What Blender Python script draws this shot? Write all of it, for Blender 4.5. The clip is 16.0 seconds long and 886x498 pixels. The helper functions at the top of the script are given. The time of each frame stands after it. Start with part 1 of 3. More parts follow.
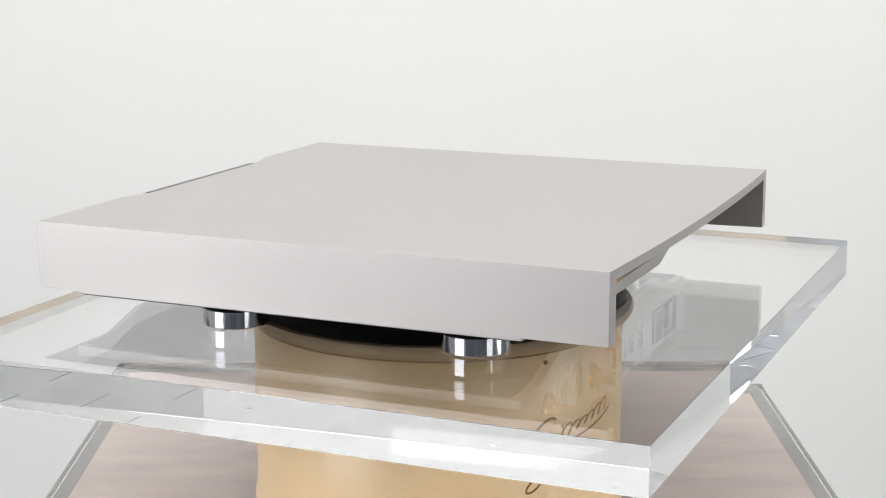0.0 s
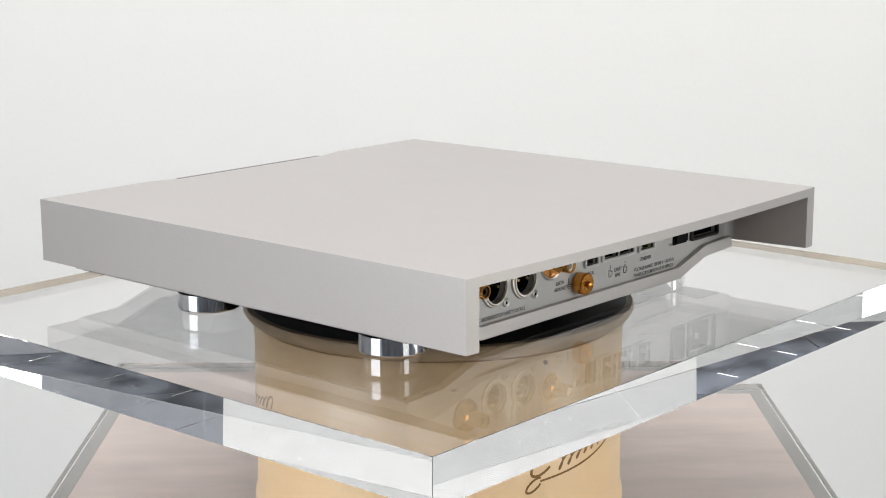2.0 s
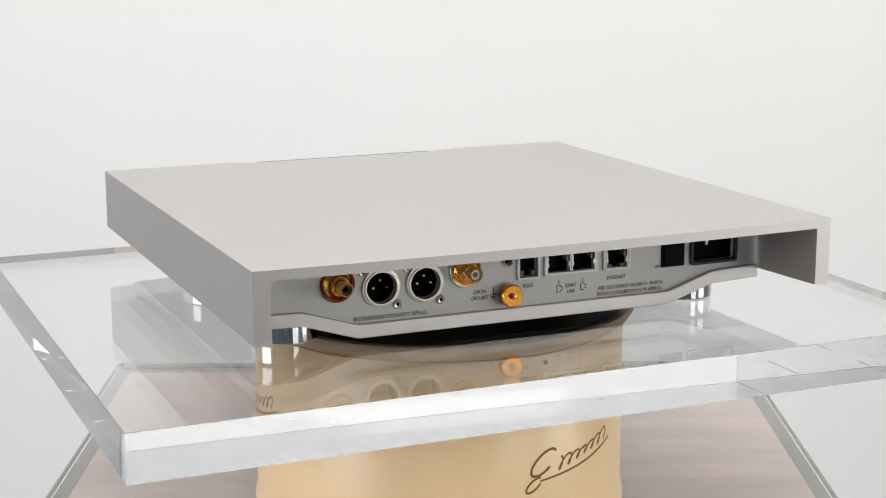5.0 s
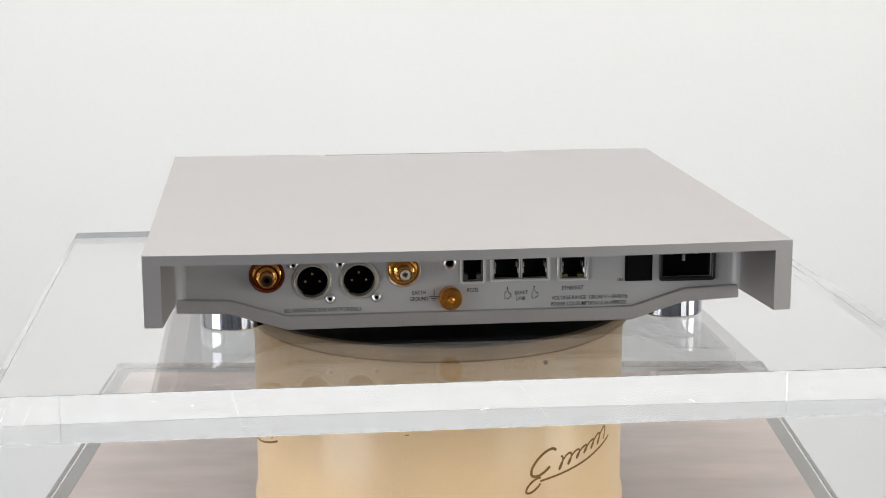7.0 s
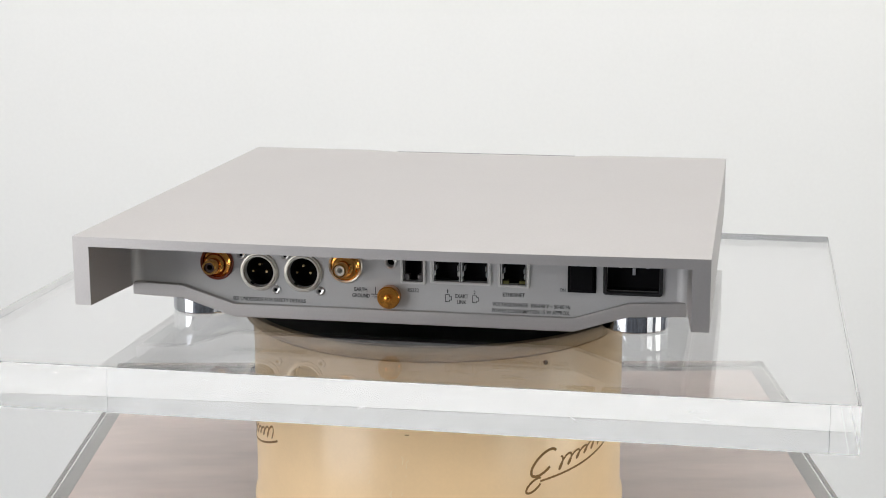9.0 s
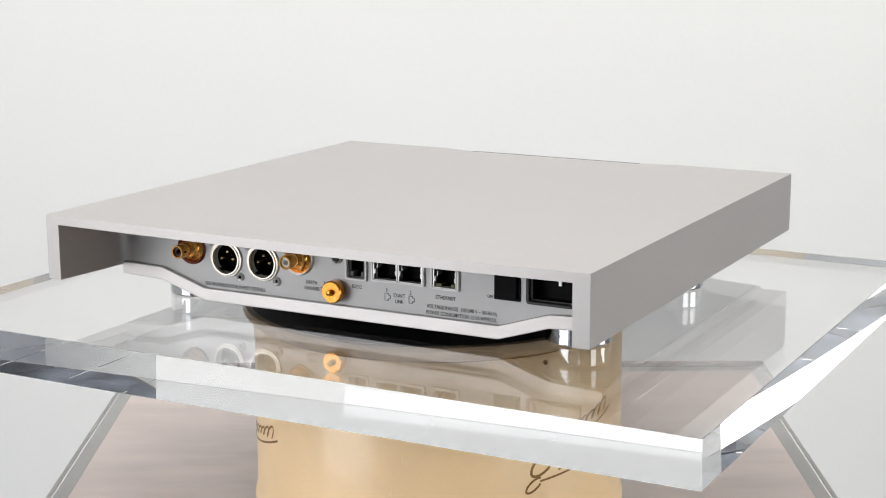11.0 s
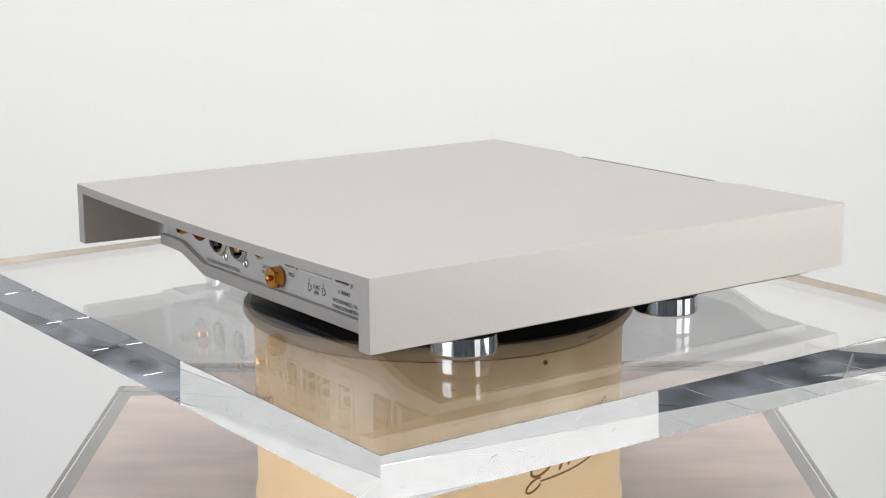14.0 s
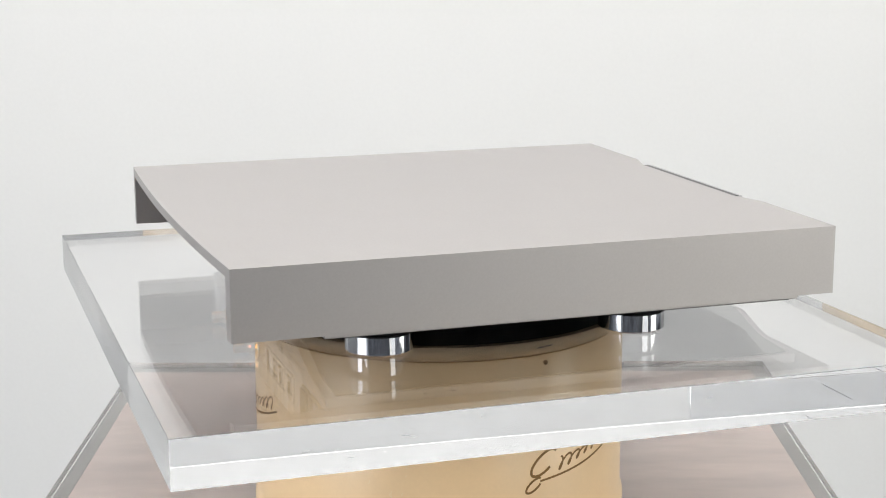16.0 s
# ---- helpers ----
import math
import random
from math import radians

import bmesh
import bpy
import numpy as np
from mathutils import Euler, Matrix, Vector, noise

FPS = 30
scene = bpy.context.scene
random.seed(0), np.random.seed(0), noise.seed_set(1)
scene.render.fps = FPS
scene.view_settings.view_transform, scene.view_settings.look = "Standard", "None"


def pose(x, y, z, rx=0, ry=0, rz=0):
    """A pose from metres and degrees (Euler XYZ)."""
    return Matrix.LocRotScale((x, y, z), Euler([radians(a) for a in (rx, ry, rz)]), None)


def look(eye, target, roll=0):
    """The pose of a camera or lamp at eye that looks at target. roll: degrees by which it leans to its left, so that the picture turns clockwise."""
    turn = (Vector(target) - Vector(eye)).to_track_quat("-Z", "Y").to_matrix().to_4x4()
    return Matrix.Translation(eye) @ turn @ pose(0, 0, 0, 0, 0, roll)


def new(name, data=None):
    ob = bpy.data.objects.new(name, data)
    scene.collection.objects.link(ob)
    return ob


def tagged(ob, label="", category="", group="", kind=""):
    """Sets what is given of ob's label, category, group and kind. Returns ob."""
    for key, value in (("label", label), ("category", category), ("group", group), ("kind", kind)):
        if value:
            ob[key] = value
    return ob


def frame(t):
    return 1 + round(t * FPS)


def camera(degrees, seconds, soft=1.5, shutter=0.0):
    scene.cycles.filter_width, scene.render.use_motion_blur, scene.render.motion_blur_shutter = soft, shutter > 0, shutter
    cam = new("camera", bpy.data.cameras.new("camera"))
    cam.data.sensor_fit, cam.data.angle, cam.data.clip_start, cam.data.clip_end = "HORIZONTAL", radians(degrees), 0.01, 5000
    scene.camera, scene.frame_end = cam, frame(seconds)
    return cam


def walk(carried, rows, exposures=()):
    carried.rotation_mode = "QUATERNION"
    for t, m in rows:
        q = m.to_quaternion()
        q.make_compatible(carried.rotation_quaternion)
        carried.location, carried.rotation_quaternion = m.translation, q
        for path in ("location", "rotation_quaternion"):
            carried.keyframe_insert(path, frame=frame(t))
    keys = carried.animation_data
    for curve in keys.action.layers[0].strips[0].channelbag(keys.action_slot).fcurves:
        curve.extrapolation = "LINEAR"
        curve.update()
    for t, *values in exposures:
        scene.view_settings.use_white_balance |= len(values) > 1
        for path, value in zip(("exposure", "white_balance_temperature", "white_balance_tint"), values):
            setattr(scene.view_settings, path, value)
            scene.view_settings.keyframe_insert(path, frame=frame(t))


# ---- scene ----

# camera: it stands still while the turntable turns the exhibit
cam = camera(30.42, 16.0, soft=1.0)
EYE, PITCH, YAW, ROLL = (0.0, -1.018, 0.2386), 11.861, 0.101, -0.17
CAM_POSE = look(EYE, (EYE[0] + math.sin(radians(YAW)), EYE[1] + math.cos(radians(YAW)), EYE[2] - math.tan(radians(PITCH))), ROLL)
walk(cam, [(0.0, CAM_POSE), (16.0, CAM_POSE)], exposures=[(0.0, 0.0), (16.0, 0.0)])

# ---- light ----
world = bpy.data.worlds.new("sky")
scene.world = world
world.use_nodes = True
wn = world.node_tree.nodes
sky = wn.new("ShaderNodeTexSky")
sky.sky_type, sky.sun_disc = "NISHITA", False
sky.sun_elevation, sky.sun_rotation = radians(35), radians(200)
world.node_tree.links.new(sky.outputs[0], wn["Background"].inputs[0])
wn["Background"].inputs[1].default_value = 0.08


def area(name, eye, target, sx, sy, watts, colour):
    d = bpy.data.lights.new(name, "AREA")
    d.shape, d.size, d.size_y, d.energy, d.color = "RECTANGLE", sx, sy, watts, colour
    ob = new(name, d)
    ob.matrix_world = look(eye, target)
    return ob


# thick clear plates pass light on by many inner reflections
scene.cycles.max_bounces, scene.cycles.glossy_bounces, scene.cycles.transmission_bounces = 24, 16, 24

# room: x -2.9..2.9, y -4.4..1.3, z -0.75..1.75
XW, YF, YB, ZF, ZC = 2.9, -4.4, 1.3, -0.75, 1.75
LEFT_HOLE = (-3.5, -1.0, -0.45, 1.40)
RIGHT_HOLES = [(-4.15, -2.1, -0.45, 1.30), (-1.3, -0.1, -0.45, 0.80)]
TABLE_Z = -0.146
area("window_light_left", (-XW + 0.02, -2.25, 0.475), (0, -2.25, 0.475), 2.5, 1.85, 76, (0.985, 0.99, 1.0))
area("window_light_right", (XW - 0.02, -0.7, 0.175), (0, -0.7, 0.175), 1.2, 1.25, 25, (1.0, 0.98, 0.885))
area("window_light_front", (XW - 0.02, -3.125, 0.425), (0, -3.125, 0.425), 2.05, 1.75, 37, (1.0, 0.98, 0.90))
# added fill lamp overhead, out of view, to brighten the wall and casing
area("overhead_fill_light", (0.0, 0.0, ZC - 0.03), (0.0, 0.0, 0), 2.6, 1.6, 43, (1.0, 0.97, 0.94))


# ---- materials ----
def mat(name, colour, rough=0.5, metal=0.0, grain=0.0, grain_scale=300, stain=0.0, stain_scale=6, bump=0.0, bump_scale=800,
        coat=0.0, trans=0.0, ior=1.45, stretch=(1, 1, 1), rough_var=0.0):
    m = bpy.data.materials.new(name)
    m.use_nodes = True
    nt = m.node_tree
    b = nt.nodes["Principled BSDF"]
    b.inputs["Base Color"].default_value = (*colour, 1)
    b.inputs["Roughness"].default_value = rough
    b.inputs["Metallic"].default_value = metal
    b.inputs["Coat Weight"].default_value = coat
    b.inputs["Coat Roughness"].default_value = 0.08
    b.inputs["Transmission Weight"].default_value = trans
    b.inputs["IOR"].default_value = ior
    tc = nt.nodes.new("ShaderNodeTexCoord")
    mp = nt.nodes.new("ShaderNodeMapping")
    mp.inputs["Scale"].default_value = stretch
    nt.links.new(tc.outputs["Object"], mp.inputs[0])

    def noise_tex(sc, detail=4.0):
        n = nt.nodes.new("ShaderNodeTexNoise")
        n.inputs["Scale"].default_value, n.inputs["Detail"].default_value = sc, detail
        nt.links.new(mp.outputs[0], n.inputs["Vector"])
        return n

    last = None
    for amount, sc in ((grain, grain_scale), (stain, stain_scale)):
        if amount <= 0:
            continue
        n = noise_tex(sc)
        r = nt.nodes.new("ShaderNodeMapRange")
        r.inputs["From Min"].default_value, r.inputs["From Max"].default_value = 0.3, 0.7
        r.inputs["To Min"].default_value, r.inputs["To Max"].default_value = 1 - amount, 1 + amount
        nt.links.new(n.outputs["Fac"], r.inputs["Value"])
        mx = nt.nodes.new("ShaderNodeMix")
        mx.data_type, mx.blend_type = "RGBA", "MULTIPLY"
        mx.inputs["Factor"].default_value = 1
        if last is None:
            mx.inputs["A"].default_value = (*colour, 1)
        else:
            nt.links.new(last, mx.inputs["A"])
        nt.links.new(r.outputs["Result"], mx.inputs["B"])
        last = mx.outputs["Result"]
    if last is not None:
        nt.links.new(last, b.inputs["Base Color"])
    if rough_var > 0:
        n = noise_tex(14.0)
        r = nt.nodes.new("ShaderNodeMapRange")
        r.inputs["To Min"].default_value, r.inputs["To Max"].default_value = max(0.0, rough - rough_var), rough + rough_var
        nt.links.new(n.outputs["Fac"], r.inputs["Value"])
        nt.links.new(r.outputs["Result"], b.inputs["Roughness"])
    if bump > 0:
        n = noise_tex(bump_scale, 3.0)
        bp = nt.nodes.new("ShaderNodeBump")
        bp.inputs["Strength"].default_value, bp.inputs["Distance"].default_value = bump, 0.0002
        nt.links.new(n.outputs["Fac"], bp.inputs["Height"])
        nt.links.new(bp.outputs["Normal"], b.inputs["Normal"])
    return m


ALU = mat("blasted_aluminium", (0.51, 0.49, 0.485), 0.48, 1.0, grain=0.02, grain_scale=900, stain=0.012, stain_scale=9, bump=0.06, bump_scale=2500, rough_var=0.03)
PANEL = mat("grey_panel_paint", (0.47, 0.47, 0.475), 0.42, 0.2, grain=0.02, grain_scale=1200, stain=0.03, stain_scale=20, bump=0.05, bump_scale=3000)
CHROME = mat("polished_chrome", (0.55, 0.56, 0.59), 0.015, 1.0, stain=0.02, stain_scale=60)
GOLD = mat("gold_plating", (0.76, 0.37, 0.09), 0.08, 1.0, stain=0.06, stain_scale=200)
PIN_GOLD = mat("bright_gold_contact", (0.93, 0.72, 0.40), 0.2, 1.0)
BRASS = mat("satin_gold_knob", (0.68, 0.29, 0.055), 0.22, 1.0, stain=0.05, stain_scale=300)
NICKEL = mat("nickel_ring", (0.66, 0.63, 0.57), 0.36, 1.0, stain=0.05, stain_scale=300)
STEEL = mat("screw_steel", (0.60, 0.60, 0.60), 0.3, 1.0)
BLACK = mat("black_plastic", (0.012, 0.012, 0.013), 0.38, grain=0.1, grain_scale=900)
DARKGREY = mat("dark_grey_plastic", (0.085, 0.08, 0.08), 0.45, grain=0.1, grain_scale=700)
UNDER = mat("black_underside_paint", (0.02, 0.02, 0.021), 0.5, grain=0.1, grain_scale=600)
WELL = mat("socket_black", (0.006, 0.006, 0.007), 0.6, grain=0.1, grain_scale=900)
WELL.node_tree.nodes["Principled BSDF"].inputs["Specular IOR Level"].default_value = 0.08
GREYEDGE = mat("grey_plinth_paint", (0.40, 0.395, 0.39), 0.6, stain=0.06, stain_scale=12)
SURROUND = mat("pale_grey_surround", (0.60, 0.60, 0.595), 0.36, 0.3, grain=0.02, grain_scale=900)
INK = mat("dark_print", (0.035, 0.035, 0.038), 0.6)
WHITE_PL = mat("white_insulator", (0.75, 0.73, 0.68), 0.4, stain=0.04, stain_scale=300)
# insulator coloured near black to imitate the shaded hole of the barrel
HOLE_DARK_PL = mat("hole_dark_insulator", (0.035, 0.012, 0.008), 0.4, stain=0.04, stain_scale=300)
RED_WASHER = mat("dark_red_washer", (0.13, 0.022, 0.010), 0.35, stain=0.08, stain_scale=300)
AMBER_LED = mat("led_lens", (0.11, 0.105, 0.035), 0.25)
ACRYLIC = mat("clear_acrylic", (0.965, 0.972, 0.972), 0.0, trans=1.0, ior=1.49)
# grey tint in the clear plate stands in for shade on the drum and board below
SHADE_TINT_FACE = mat("shade_tinted_acrylic_face", (0.88, 0.88, 0.885), 0.0, trans=1.0, ior=1.49)
ACRYLIC_EDGE = mat("polished_acrylic_edge", (0.96, 0.968, 0.978), 0.0, trans=1.0, ior=1.49)


def scuffs(m):
    """Short dull scratches and specks on a polished face."""
    nt = m.node_tree
    b = nt.nodes["Principled BSDF"]
    tc, mp = nt.nodes.new("ShaderNodeTexCoord"), nt.nodes.new("ShaderNodeMapping")
    mp.inputs["Scale"].default_value = (1, 1, 3)
    n = nt.nodes.new("ShaderNodeTexNoise")
    n.inputs["Scale"].default_value, n.inputs["Detail"].default_value, n.inputs["Distortion"].default_value = 45, 5, 1.5
    r = nt.nodes.new("ShaderNodeMapRange")
    r.inputs["From Min"].default_value, r.inputs["From Max"].default_value = 0.72, 0.82
    r.inputs["To Min"].default_value, r.inputs["To Max"].default_value = 0.0, 0.10
    nt.links.new(tc.outputs["Object"], mp.inputs[0])
    nt.links.new(mp.outputs[0], n.inputs["Vector"])
    nt.links.new(n.outputs["Fac"], r.inputs["Value"])
    nt.links.new(r.outputs["Result"], b.inputs["Roughness"])


scuffs(ACRYLIC_EDGE)
CREAM = mat("cream_enamel", (0.92, 0.68, 0.40), 0.34, grain=0.012, grain_scale=500, stain=0.05, stain_scale=18, bump=0.08, bump_scale=60, coat=0.2, rough_var=0.06)
MATBLACK = mat("black_rubber_mat", (0.012, 0.012, 0.013), 0.42, grain=0.2, grain_scale=300, stain=0.3, stain_scale=25)
# worn cream of the platter, with the shade under the plate mixed into its colour
SHADED_CREAM = mat("worn_shaded_cream", (0.62, 0.47, 0.30), 0.4, grain=0.03, grain_scale=400, stain=0.15, stain_scale=30, rough_var=0.08)
LOGO = mat("brown_transfer", (0.235, 0.125, 0.036), 0.5, stain=0.15, stain_scale=120)
WOOD = mat("limed_wood", (0.80, 0.675, 0.63), 0.5, grain=0.03, grain_scale=90, stain=0.11, stain_scale=19, stretch=(0.45, 1.6, 1))
WALL = mat("white_wall_paint", (0.86, 0.865, 0.86), 0.85, grain=0.008, grain_scale=180, stain=0.012, stain_scale=1.3, bump=0.1, bump_scale=220)
GREYWALL = mat("dark_grey_wall_paint", (0.10, 0.10, 0.102), 0.8, stain=0.1, stain_scale=1.5, bump=0.1, bump_scale=220)
BLUEWALL = mat("blue_grey_wall_paint", (0.42, 0.44, 0.48), 0.8, stain=0.2, stain_scale=1.8, bump=0.1, bump_scale=220)
CEIL = mat("ceiling_paint", (0.85, 0.85, 0.84), 0.9, stain=0.02, stain_scale=2)
GROUT = mat("pale_grout", (0.62, 0.61, 0.58), 0.8, stain=0.1, stain_scale=5)
MARBLE = mat("blue_grey_stone", (0.135, 0.147, 0.175), 0.6, grain=0.85, grain_scale=9, stain=0.8, stain_scale=2.2, rough_var=0.1)
MARBLE.node_tree.nodes["Principled BSDF"].inputs["Specular IOR Level"].default_value = 0.2
SCUFF = mat("scuff_grey", (0.22, 0.22, 0.23), 0.7, stain=0.2, stain_scale=300)
PALE = mat("pale_scratch", (0.93, 0.76, 0.52), 0.5, stain=0.1, stain_scale=300)
FRAME_W = mat("white_window_frame", (0.78, 0.78, 0.76), 0.4, stain=0.03, stain_scale=12)
PANE = mat("window_pane", (0.98, 0.99, 0.99), 0.0, trans=1.0, ior=1.45)


# ---- mesh helpers ----
def mesh_of(bm, name, material, smooth=None):
    me = bpy.data.meshes.new(name)
    bmesh.ops.recalc_face_normals(bm, faces=bm.faces)
    bm.to_mesh(me)
    bm.free()
    me.materials.append(material)
    if smooth is not None:
        me.polygons.foreach_set("use_smooth", [True] * len(me.polygons))
        me.set_sharp_from_angle(angle=radians(smooth))
    return me


def part(name, bm, material, parent=None, label="", smooth=None):
    ob = new(name, mesh_of(bm, name, material, smooth))
    ob.parent = parent
    return tagged(ob, label)


def empty(name):
    ob = new(name)
    ob.empty_display_size = 0.05
    return ob


def box(x0, x1, y0, y1, z0, z1, bevel=0.0, seg=2, bm=None):
    own = bmesh.new()
    v = bmesh.ops.create_cube(own, size=1)["verts"]
    for a in v:
        a.co = (x0 + (a.co.x + 0.5) * (x1 - x0), y0 + (a.co.y + 0.5) * (y1 - y0), z0 + (a.co.z + 0.5) * (z1 - z0))
    if bevel > 0:
        bmesh.ops.bevel(own, geom=own.edges[:], offset=bevel, segments=seg, profile=0.5, affect="EDGES")
    if bm is None:
        return own
    join(bm, own)
    return bm


def join(bm, other):
    tmp = bpy.data.meshes.new("tmp")
    other.to_mesh(tmp)
    other.free()
    bm.from_mesh(tmp)
    bpy.data.meshes.remove(tmp)


def lathe(profile, seg=48, bm=None):
    """A turned solid from (radius, height) pairs about z."""
    bm = bm or bmesh.new()
    rings = []
    for r, z in profile:
        if r < 1e-7:
            rings.append([bm.verts.new((0, 0, z))])
        else:
            rings.append([bm.verts.new((r * math.cos(2 * math.pi * k / seg), r * math.sin(2 * math.pi * k / seg), z)) for k in range(seg)])
    for a, b in zip(rings, rings[1:]):
        for k in range(seg):
            k2 = (k + 1) % seg
            if len(a) == 1 and len(b) == 1:
                continue
            if len(a) == 1:
                bm.faces.new((a[0], b[k], b[k2]))
            elif len(b) == 1:
                bm.faces.new((a[k], b[0], a[k2]))
            else:
                bm.faces.new((a[k], b[k], b[k2], a[k2]))
    return bm


def turned_to_rear(bm, x, y, z):
    """Lay a solid turned about z so that its axis points to -y, at the place given."""
    bm.transform(Matrix.Translation((x, y, z)) @ Matrix.Rotation(radians(90), 4, "X"))
    return bm


def prism_y(poly, y0, y1, bevel=0.0):
    """An outline in (x, z), drawn out along y."""
    bm = bmesh.new()
    a = [bm.verts.new((x, y0, z)) for x, z in poly]
    b = [bm.verts.new((x, y1, z)) for x, z in poly]
    n = len(poly)
    bm.faces.new(a)
    bm.faces.new(b)
    for i in range(n):
        bm.faces.new((a[i], a[(i + 1) % n], b[(i + 1) % n], b[i]))
    bmesh.ops.recalc_face_normals(bm, faces=bm.faces)
    if bevel:
        bmesh.ops.bevel(bm, geom=bm.edges[:], offset=bevel, segments=2, profile=0.5, affect="EDGES")
    return bm


def lettering(text, x0, x1, z0, z1, y):
    """Words cut to lie flat on a panel that faces -y, filling x0..x1 and z0..z1."""
    cu = bpy.data.curves.new("print", "FONT")
    cu.body, cu.extrude, cu.resolution_u, cu.offset = text, 0.0, 3, 0.012
    tmp = bpy.data.objects.new("print", cu)
    scene.collection.objects.link(tmp)
    bpy.context.view_layer.update()
    me = bpy.data.meshes.new_from_object(tmp.evaluated_get(bpy.context.evaluated_depsgraph_get()))
    bm = bmesh.new()
    bm.from_mesh(me)
    bpy.data.objects.remove(tmp)
    bpy.data.curves.remove(cu)
    bpy.data.meshes.remove(me)
    xs, ys = [v.co.x for v in bm.verts], [v.co.y for v in bm.verts]
    ax, bx, ay, by = min(xs), max(xs), min(ys), max(ys)
    for v in bm.verts:
        v.co = (x0 + (v.co.x - ax) / (bx - ax) * (x1 - x0), y, z0 + (v.co.y - ay) / (by - ay) * (z1 - z0))
    return bm


# ---- structure ----
def wall_with_openings(name, axis, at, thick, a0, a1, holes=(), label="", material=None):
    """A wall along x (axis 'y') or along y (axis 'x'), with openings (a, b, z0, z1) in order along it."""
    bm = bmesh.new()
    spans, at_a = [], a0
    for a, b, z0, z1 in holes:
        spans += [(at_a, a, ZF, ZC), (a, b, ZF, z0), (a, b, z1, ZC)]
        at_a = b
    spans.append((at_a, a1, ZF, ZC))
    for p, q, z0, z1 in spans:
        if axis == "y":
            box(p, q, min(at, at + thick), max(at, at + thick), z0, z1, bm=bm)
        else:
            box(min(at, at + thick), max(at, at + thick), p, q, z0, z1, bm=bm)
    ob = part(name, bm, material or WALL)
    return tagged(ob, label or "plain pale grey painted wall", "wall", kind="structure")


wall_with_openings("wall_back", "y", YB, 0.15, -XW - 0.15, XW + 0.15, label="seamless plain white wall behind the display stand")
wall_with_openings("wall_front", "y", YF, -0.15, -XW - 0.15, XW + 0.15, label="plain dark grey painted wall", material=GREYWALL)
wall_with_openings("wall_left", "x", -XW, -0.15, YF, YB, [LEFT_HOLE], label="plain matt white painted side wall")
wall_with_openings("wall_right", "x", XW, 0.15, YF, YB, RIGHT_HOLES, label="plain blue-grey painted side wall", material=BLUEWALL)
tagged(part("ceiling", box(-XW - 0.15, XW + 0.15, YF - 0.15, YB + 0.15, ZC, ZC + 0.1), CEIL), "plain white painted ceiling", "ceiling", kind="structure")
floor = tagged(part("floor", box(-XW - 0.15, XW + 0.15, YF - 0.15, YB + 0.15, ZF - 0.12, ZF - 0.004), GROUT), "blue-grey mottled stone tile floor with pale joints", "floor", kind="structure")


def window(name, axis, at, hole, sign):
    w = empty(name)
    a, b, z0, z1 = hole
    t = 0.05

    def bar(nm, p, q, r, s, d0, d1, m):
        lo, hi = sorted((at + sign * d0, at + sign * d1))
        part(nm, box(p, q, lo, hi, r, s, 0.003) if axis == "y" else box(lo, hi, p, q, r, s, 0.003), m, w)

    for p, q, r, s in ((a, a + t, z0, z1), (b - t, b, z0, z1), (a + t, b - t, z1 - t, z1), (a + t, b - t, z0, z0 + t)):
        bar("window_frame", p, q, r, s, 0.04, 0.09, FRAME_W)
    bar("pane", a + t, b - t, z0 + t, z1 - t, 0.062, 0.068, PANE)
    tagged(w, "tall white-framed window letting in daylight", "window", kind="structure")


window("window_1", "x", -XW, LEFT_HOLE, -1)
window("window_2", "x", XW, RIGHT_HOLES[0], 1)
window("window_3", "x", XW, RIGHT_HOLES[1], 1)


# frame made up to hold the added overhead fill lamp
def overhead_fill_frame():
    c = empty("overhead_fill_frame")
    for x0, x1, y0, y1 in ((-1.36, 1.36, -0.86, -0.81), (-1.36, 1.36, 0.81, 0.86), (-1.36, -1.31, -0.81, 0.81), (1.31, 1.36, -0.81, 0.81)):
        part("frame", box(x0, x1, y0, y1, ZC - 0.05, ZC, 0.003), FRAME_W, c)
    tagged(c, "white frame added around the unseen overhead fill lamp", "ceiling light")


overhead_fill_frame()

# ---- display stand ----
def display_table():
    t = empty("display_table")
    part("plinth", box(-0.2630, 0.2630, -0.2695, 0.2695, ZF, TABLE_Z - 0.0235, 0.002), GREYEDGE, t, "grey painted plinth")
    part("board", box(-0.2525, 0.2525, -0.259, 0.259, TABLE_Z - 0.0235, TABLE_Z - 0.0197), WOOD, t, "pale limed wooden board")
    for x0, x1, y0, y1 in ((-0.2628, 0.2628, -0.2693, -0.2594), (-0.2628, 0.2628, 0.2594, 0.2693), (-0.2628, -0.2529, -0.2594, 0.2594), (0.2529, 0.2628, -0.2594, 0.2594)):
        part("border", box(x0, x1, y0, y1, TABLE_Z - 0.0235, TABLE_Z - 0.0197), GREYEDGE, t, "grey painted border strip")
    part("cover_sheet", box(-0.2635, 0.2635, -0.27, 0.27, TABLE_Z - 0.020, TABLE_Z), ACRYLIC, t, "clear acrylic cover sheet")
    tagged(t, "square display table with clear acrylic sheet over pale wood", "table")


display_table()

DRUM_X = -0.0013


